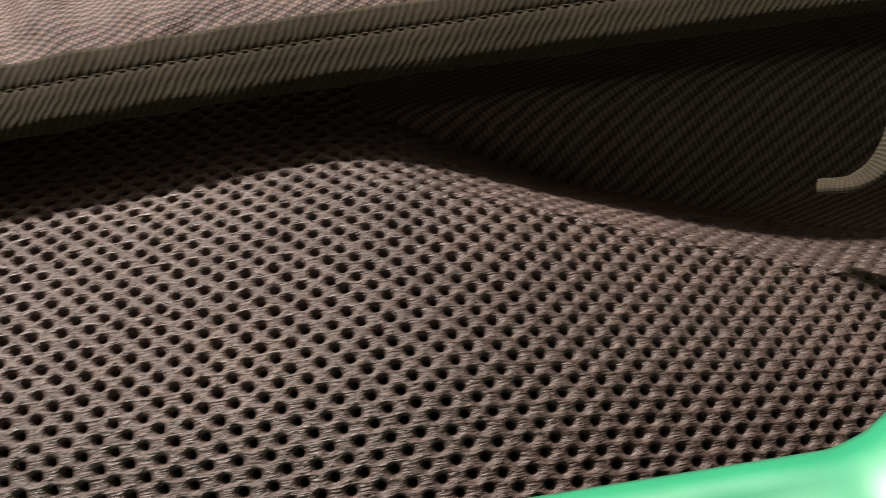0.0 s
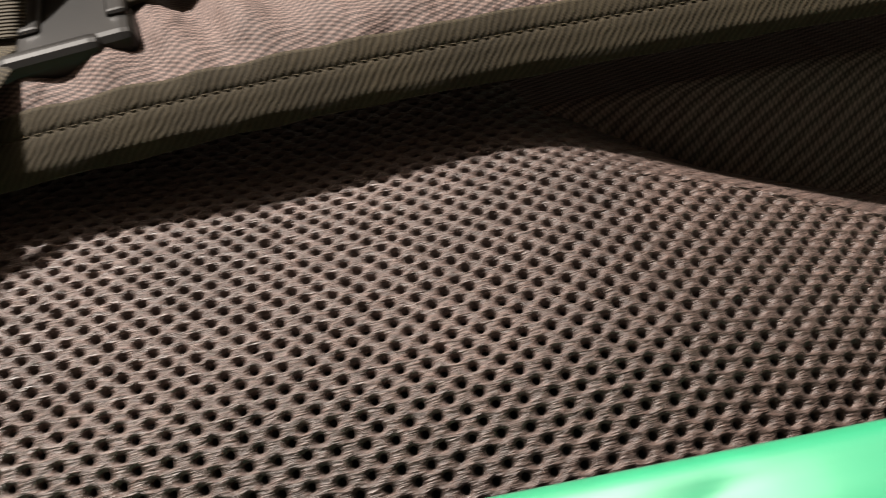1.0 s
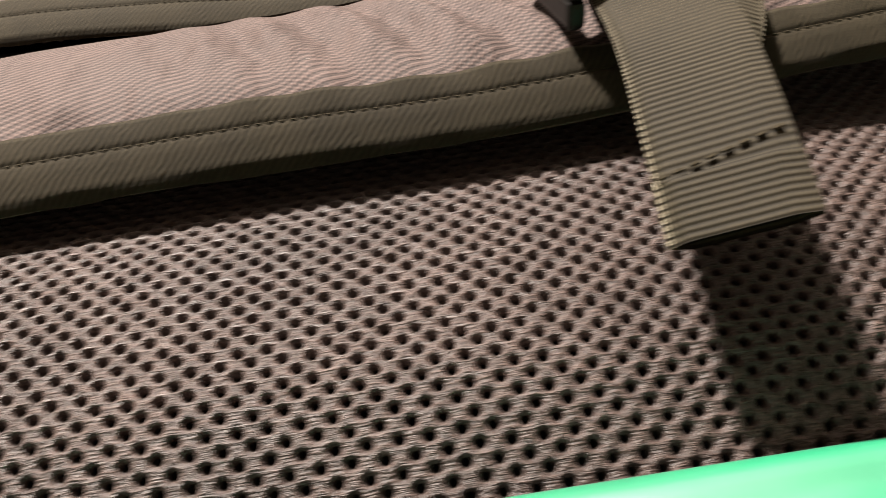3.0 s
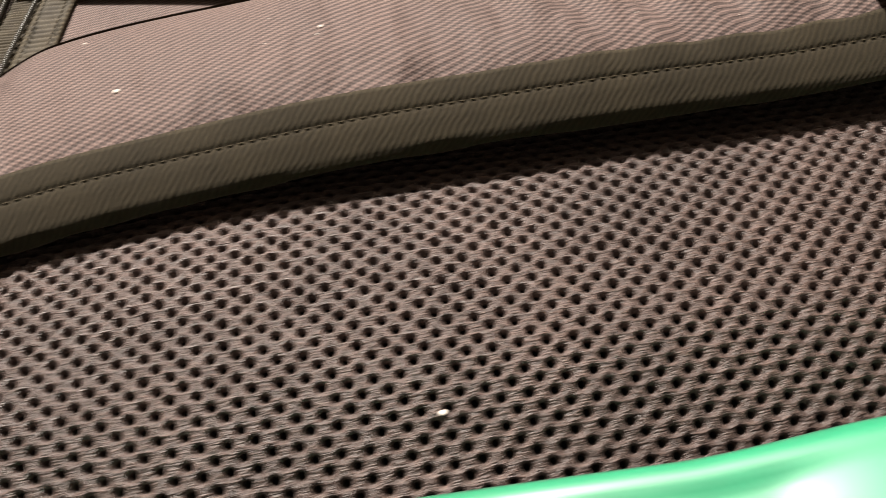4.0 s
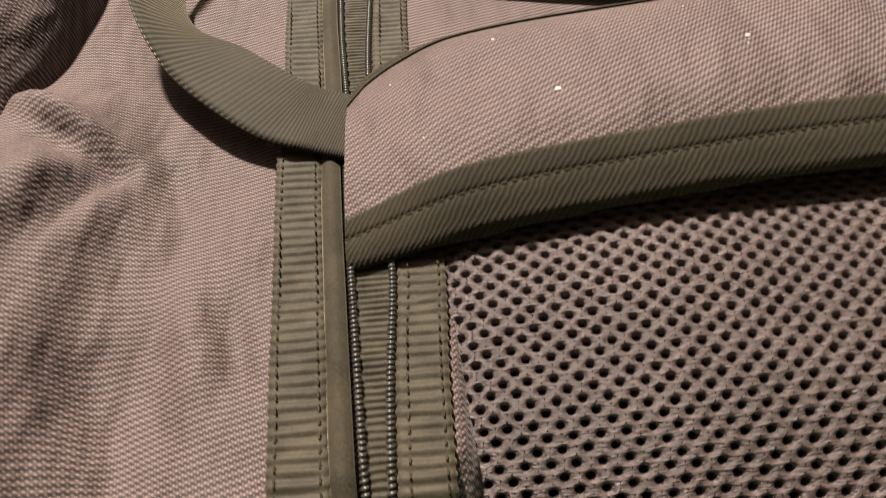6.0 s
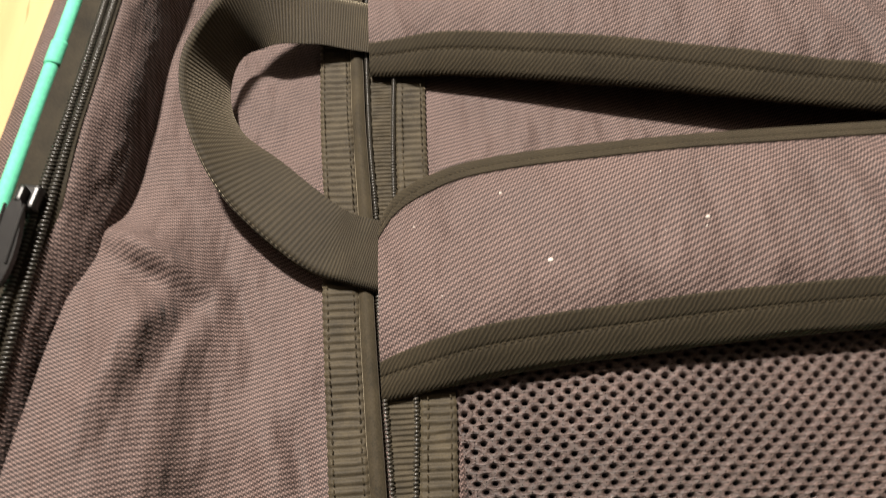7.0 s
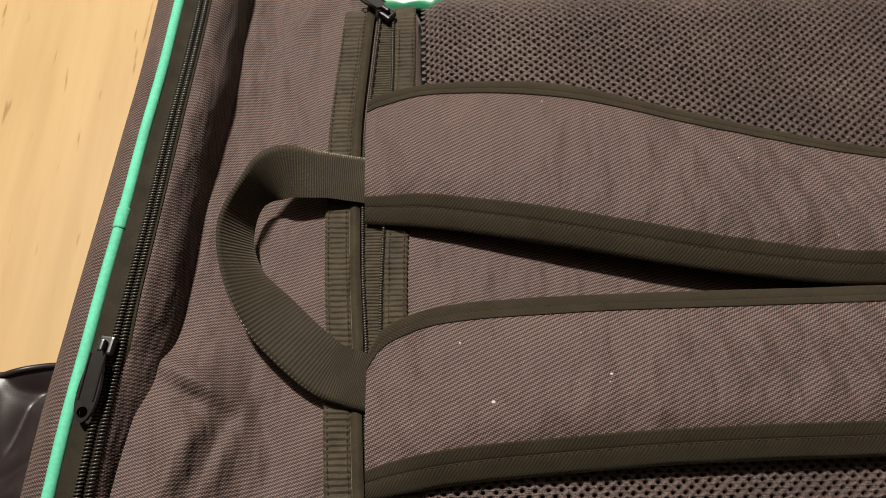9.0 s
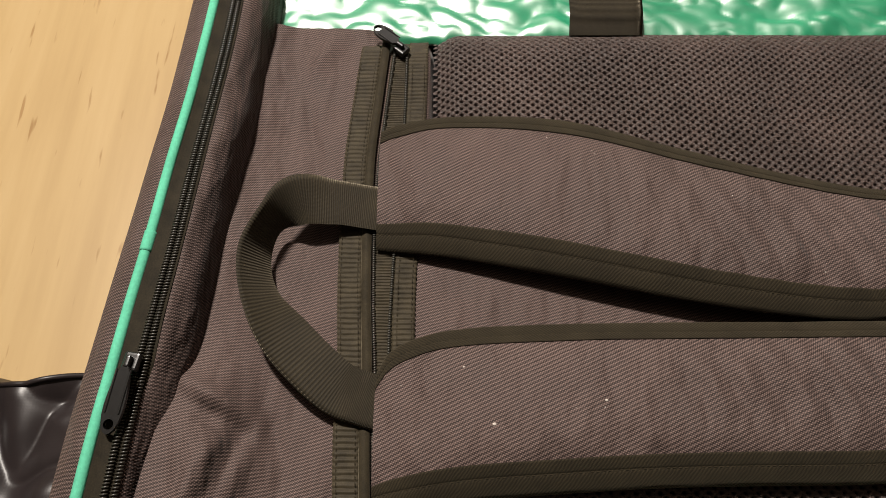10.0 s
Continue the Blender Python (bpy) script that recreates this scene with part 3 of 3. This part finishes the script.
LOWER_TOP = [(0.001, 0.001), (0.007, 0.0115), (0.018, 0.0185), (0.044, 0.0245), (0.108, 0.026), (0.203, 0.026), (0.30, 0.026), (0.45, 0.024), (0.80, 0.03)]
LOWER_BOT = [(0.001, -0.0715), (0.05, -0.0655), (0.10, -0.0625), (0.15, -0.0600), (0.20, -0.0590), (0.27, -0.0580), (0.33, -0.0520), (0.385, -0.0460), (0.44, -0.0430), (0.50, -0.0420), (0.80, -0.042)]
LOWER_Z = [(0.0, 0.002), (0.05, 0.0085), (0.10, 0.0135), (0.15, 0.016), (0.25, 0.0175), (0.40, 0.020), (0.80, 0.020)]
UPPER_TOP = [(-0.002, 0.166), (0.006, 0.170), (0.046, 0.174), (0.119, 0.167), (0.189, 0.146), (0.257, 0.127), (0.313, 0.116), (0.45, 0.106), (0.80, 0.12)]
UPPER_BOT = [(-0.004, 0.083), (0.045, 0.075), (0.112, 0.060), (0.176, 0.046), (0.240, 0.036), (0.292, 0.0335), (0.45, 0.050), (0.80, 0.095)]
UPPER_Z = [(-0.01, 0.003), (0.05, 0.009), (0.12, 0.014), (0.20, 0.014), (0.30, 0.012), (0.80, 0.012)]
low_strap, low_crown = strap("shoulder_strap", LOWER_TOP, LOWER_BOT, LOWER_Z, 0.0175, 1.0)
up_strap, up_crown = strap("shoulder_strap", UPPER_TOP, UPPER_BOT, UPPER_Z, 0.0145, 6.0)

# ---- haul loop ----
part("haul_loop", ribbon([(0.006, 0.108, 0.0055, 0), (-0.010, 0.109, 0.009, 0), (-0.028, 0.109, 0.015, 4), (-0.048, 0.1055, 0.024, 34), (-0.0630, 0.093, 0.0260, 76), (-0.0720, 0.070, 0.0225, 66),
                          (-0.0665, 0.044, 0.018, 50), (-0.047, 0.017, 0.013, 10), (-0.022, -0.006, 0.009, 0), (-0.006, -0.0125, 0.007, 0), (0.006, -0.0160, 0.005, 0)], 0.0310, 0.0016, 140, 8),
     M_WEB, bag, "black ribbed webbing haul loop")

# ---- sternum strap hardware on the strap ----
TAIL = [(0.303, -0.022, 0.042, 0), (0.3005, -0.046, 0.0460, -10), (0.2985, -0.071, 0.0460, -15), (0.2965, -0.093, 0.0402, -19), (0.2945, -0.1200, 0.0290, -23)]
tab = part("webbing_tail", ribbon(TAIL, 0.0272, 0.0018, 60, 8), M_WEB, bag, "loose ribbed webbing tail with a folded stitched end")
part("webbing_fold", ribbon([(0.2953, -0.1085, 0.0342, -21), (0.2944, -0.1208, 0.0286, -23)], 0.0276, 0.0042, 16, 6), M_WEB, tab)
stitches("stitching", lambda s: (0.2832 + s, -0.1060 - 0.02 * s, 0.0367 + 0.40 * (s - 0.0122)), 0.0235, tab, 0.003, (0.002, 0.0007, 0.0005))
part("keeper_loop", ribbon([(0.334, -0.01, 0.036, 0), (0.331, -0.032, 0.04, 10), (0.327, -0.048, 0.037, 20), (0.3215, -0.057, 0.03, 30), (0.3165, -0.049, 0.033, 20), (0.313, -0.03, 0.04, 0), (0.312, -0.01, 0.036, 0)], 0.009, 0.0018, 60, 6), M_WEB, bag, "narrow ribbed webbing loop over the strap edge")
bk = block((0.032, 0.046, 0.009), (0.346, -0.002, 0.036), (0, 0, 12), 0.0038, 3)
buckle = part("buckle", bk, M_PLASTIC, bag, "glossy black plastic sternum buckle")
part("buckle_lip", block((0.028, 0.008, 0.012), (0.344, -0.024, 0.035), (0, 0, 12), 0.0035, 3), M_PLASTIC, buckle)
for x, y in ((0.334, 0.000), (0.357, 0.004)):
    part("buckle_rail", block((0.006, 0.030, 0.005), (x, y, 0.0395), (0, 0, 12), 0.0018, 3), M_PLASTIC, buckle)
lock = part("ladder_lock", block((0.036, 0.013, 0.007), (0.298, -0.038, 0.0475), (-10, 0, 8), 0.0024, 3), M_PLASTIC, bag, "black plastic ladder lock")
for x, y in ((0.281, -0.029), (0.317, -0.025)):
    part("lock_rail", block((0.005, 0.034, 0.008), (x, y, 0.041), (0, 0, 8), 0.002, 3), M_PLASTIC, lock)
part("keeper_band", ribbon([(0.331, -0.008, 0.036, 0), (0.329, -0.024, 0.0405, 8), (0.3255, -0.036, 0.0395, 16), (0.3205, -0.041, 0.035, 20), (0.3165, -0.034, 0.038, 10), (0.315, -0.018, 0.038, 0)], 0.007, 0.0016, 50, 6), M_WEB, bag)
# Unseen webbing, added so that its shadow darkens the strap around the loops.
part("shade_webbing", ribbon([(0.318, -0.012, 0.040, 0), (0.320, 0.004, 0.050, 0), (0.323, 0.030, 0.058, 0), (0.328, 0.058, 0.050, 0), (0.332, 0.078, 0.034, 0)], 0.036, 0.0018, 60, 8), M_WEB, bag, "unseen black webbing added across both straps to shade the loops")
part("strap_webbing", ribbon([(0.335, 0.0065, 0.0390, 0), (0.40, 0.0245, 0.0400, 0), (0.47, 0.042, 0.0400, 0), (0.56, 0.055, 0.0380, 0)], 0.036, 0.0018, 60, 6), M_FLAP, bag, "flat smooth webbing crossing the padded strap")
# Same webbing as the rest; its edge looks pale only where it is lit.
part("webbing_end", ribbon([(0.584, -0.079, -0.004, 10), (0.591, -0.0825, 0, 10), (0.598, -0.08, 0.005, 20), (0.605, -0.07, 0.012, 30), (0.612, -0.052, 0.02, 30)], 0.006, 0.0022, 40, 6), M_WEB, bag, "narrow black webbing loop with its edge lit")


# ---- green sides ----
def green_side(name, edge_y, out, rough_amp, seed):
    prof = [(0.0, 0.004, -0.010), (0.05, 0.000, -0.0045), (0.10, -0.006, -0.0030), (0.16, -0.014, -0.0026), (0.28, -0.032, -0.0022), (0.40, -0.046, -0.0020), (0.50, -0.058, -0.004),
            (0.62, -0.070, -0.012), (0.75, -0.078, -0.05), (0.88, -0.077, -0.11), (1.0, -0.064, FLOOR_Z + 0.002)]
    py, pz = [(a, b) for a, b, c in prof], [(a, c) for a, b, c in prof]
    x0, x1 = GREEN_X[0 if out < 0 else 1], X_END

    def f(u, v):
        x = x0 + (x1 - x0) * u
        k = v
        live = smooth(0.03, 0.14, k) * smooth(1.0, 0.7, k)
        big = ripple(x, k * 0.12, 0, 24, seed)
        fine = abs(ripple(x, k * 0.2, 0, 28, seed + 4))
        sharp = abs(ripple(x * 1.3 + k * 0.1, k * 0.3, 0, 34, seed + 9)) ** 0.7
        lump = rough_amp * (0.9 * big + 1.1 * (fine - 0.2) + (0.7 * (sharp - 0.3) if out > 0 else 0)) * live
        rise = (0.012 + 0.006 * ripple(x, 0, 0, 90, 2)) * smooth(0.555, 0.585, x) * smooth(0.35, 0.1, k) * (1 if out < 0 else 0)
        inset = (0.005 * smooth(0.02, -0.01, x) - 0.0025 * smooth(0.12, 0.25, x) - 0.004 * smooth(0.03, 0.10, x) * smooth(0.25, 0.19, x)) * (1 if out < 0 else 0)
        y = edge_y + inset - out * lerp_table(py, k) + out * lump * 0.5
        ragged = (0.004 * ripple(x, 0, 0, 45, seed) + 0.003 * ripple(x, 0, 0, 110, seed + 1)) * smooth(0.2, 0.05, k) if out > 0 else 0
        return x, y + rise * 0.8 + ragged, lerp_table(pz, k) + lump + rise * live + inset * smooth(0.0, 0.1, k)
    return part(name, sheet(f, 420, 70), M_GREEN, bag, "glossy bright green nylon side, softly crinkled", 0.0015)


green_side("side_panel", NEAR, -1, 0.0030, 3.0)
green_side("side_panel", FAR, 1, 0.0058, 8.0)
part("compression_strap", ribbon([(0.158, FAR - 0.004, 0.002, 0), (0.158, FAR + 0.012, 0.012, 0), (0.158, FAR + 0.04, 0.012, 0), (0.158, FAR + 0.062, -0.010, 0), (0.158, FAR + 0.072, -0.08, 0)], 0.053, 0.0018, 60, 8), M_WEB, bag, "wide black webbing strap over the green side")

# ---- the far end and the bag's underside, closing it ----
part("bottom_end", sheet(lambda u, v: (X_END + 0.03 * math.sin(v * math.pi), NEAR - 0.055 + u * (FAR - NEAR + 0.11), -0.002 + v * (FLOOR_Z + 0.004)), 30, 20), M_RIM, bag, "black nylon bottom of the bag", 0.002)
part("front_face", sheet(lambda u, v: (-0.15 + u * (X_END + 0.15), NEAR - 0.05 + v * (FAR - NEAR + 0.10), FLOOR_Z + 0.003), 10, 10), M_RIM, bag, "", 0.002)

# ---- dust caught on the cloth ----
rng = random.Random(5)
for i in range(28):
    x = rng.uniform(0.01, 0.34)
    crown = low_crown if i % 2 else up_crown
    y, z = crown(x, rng.uniform(0.2, 0.85))
    r = rng.choice((0.0002, 0.00025, 0.00035))
    bm = bmesh.new()
    bmesh.ops.create_icosphere(bm, subdivisions=1, radius=r, matrix=Matrix.Translation((x, y, z + r * 0.4)) @ Matrix.Diagonal((1.4, 1, 0.5, 1)))
    tagged(part("lint", bm, M_DUST), "tiny pale speck of dust on black nylon", "lint", "lint on the straps")
for x, y, r in ((0.0661, -0.031, 0.0011), (0.1248, -0.0199, 0.0009), (0.0505, 0.0004, 0.0006)):
    k = (y - lerp_table(LOWER_BOT, x)) / (lerp_table(LOWER_TOP, x) - lerp_table(LOWER_BOT, x))
    bm = bmesh.new()
    bmesh.ops.create_icosphere(bm, subdivisions=2, radius=r, matrix=Matrix.Translation((x, *low_crown(x, k))) @ Matrix.Diagonal((1, 0.8, 0.6, 1)))
    tagged(part("lint", bm, M_DUST), "pale crumb of lint on the padded strap", "lint", "lint on the straps")
bm = bmesh.new()
bmesh.ops.create_icosphere(bm, subdivisions=2, radius=0.0010, matrix=Matrix.Translation((0.1432, -0.127, lower_pad_z(0.1432, -0.127) + 0.0004)) @ Matrix.Diagonal((1.2, 0.8, 0.5, 1)))
tagged(part("lint", bm, M_DUST), "pale crumb of lint on the spacer mesh", "lint")


# ---- loose black nylon lying beside the bag ----
def loose(u, v):
    x, y = -0.40 + u * 0.26, -0.24 + v * 0.285
    y -= 0.012 * math.sin(x * 60) * v * 0.4
    fold = 0.030 * abs(ripple(x * 1.4, y * 0.5, 0, 14, 2)) + 0.014 * abs(ripple(x * 0.6 + y, y - x, 0, 20, 5))
    edge = smooth(0, 0.08, v) * smooth(1.0, 0.975, v) * smooth(0, 0.05, u)
    return x, y, FLOOR_Z + 0.003 + (fold + 0.028) * edge


cover = tagged(part("nylon_cover", sheet(loose, 120, 120), M_BLACKSHINE, None, "", 0.001), "crumpled shiny black nylon cover lying on the wood", "fabric cover")
part("hem", tube([Vector(loose(i / 80, 0.972)) + Vector((0, 0, 0.001)) for i in range(81)], 0.0022, 8), M_BLACKSHINE, cover)
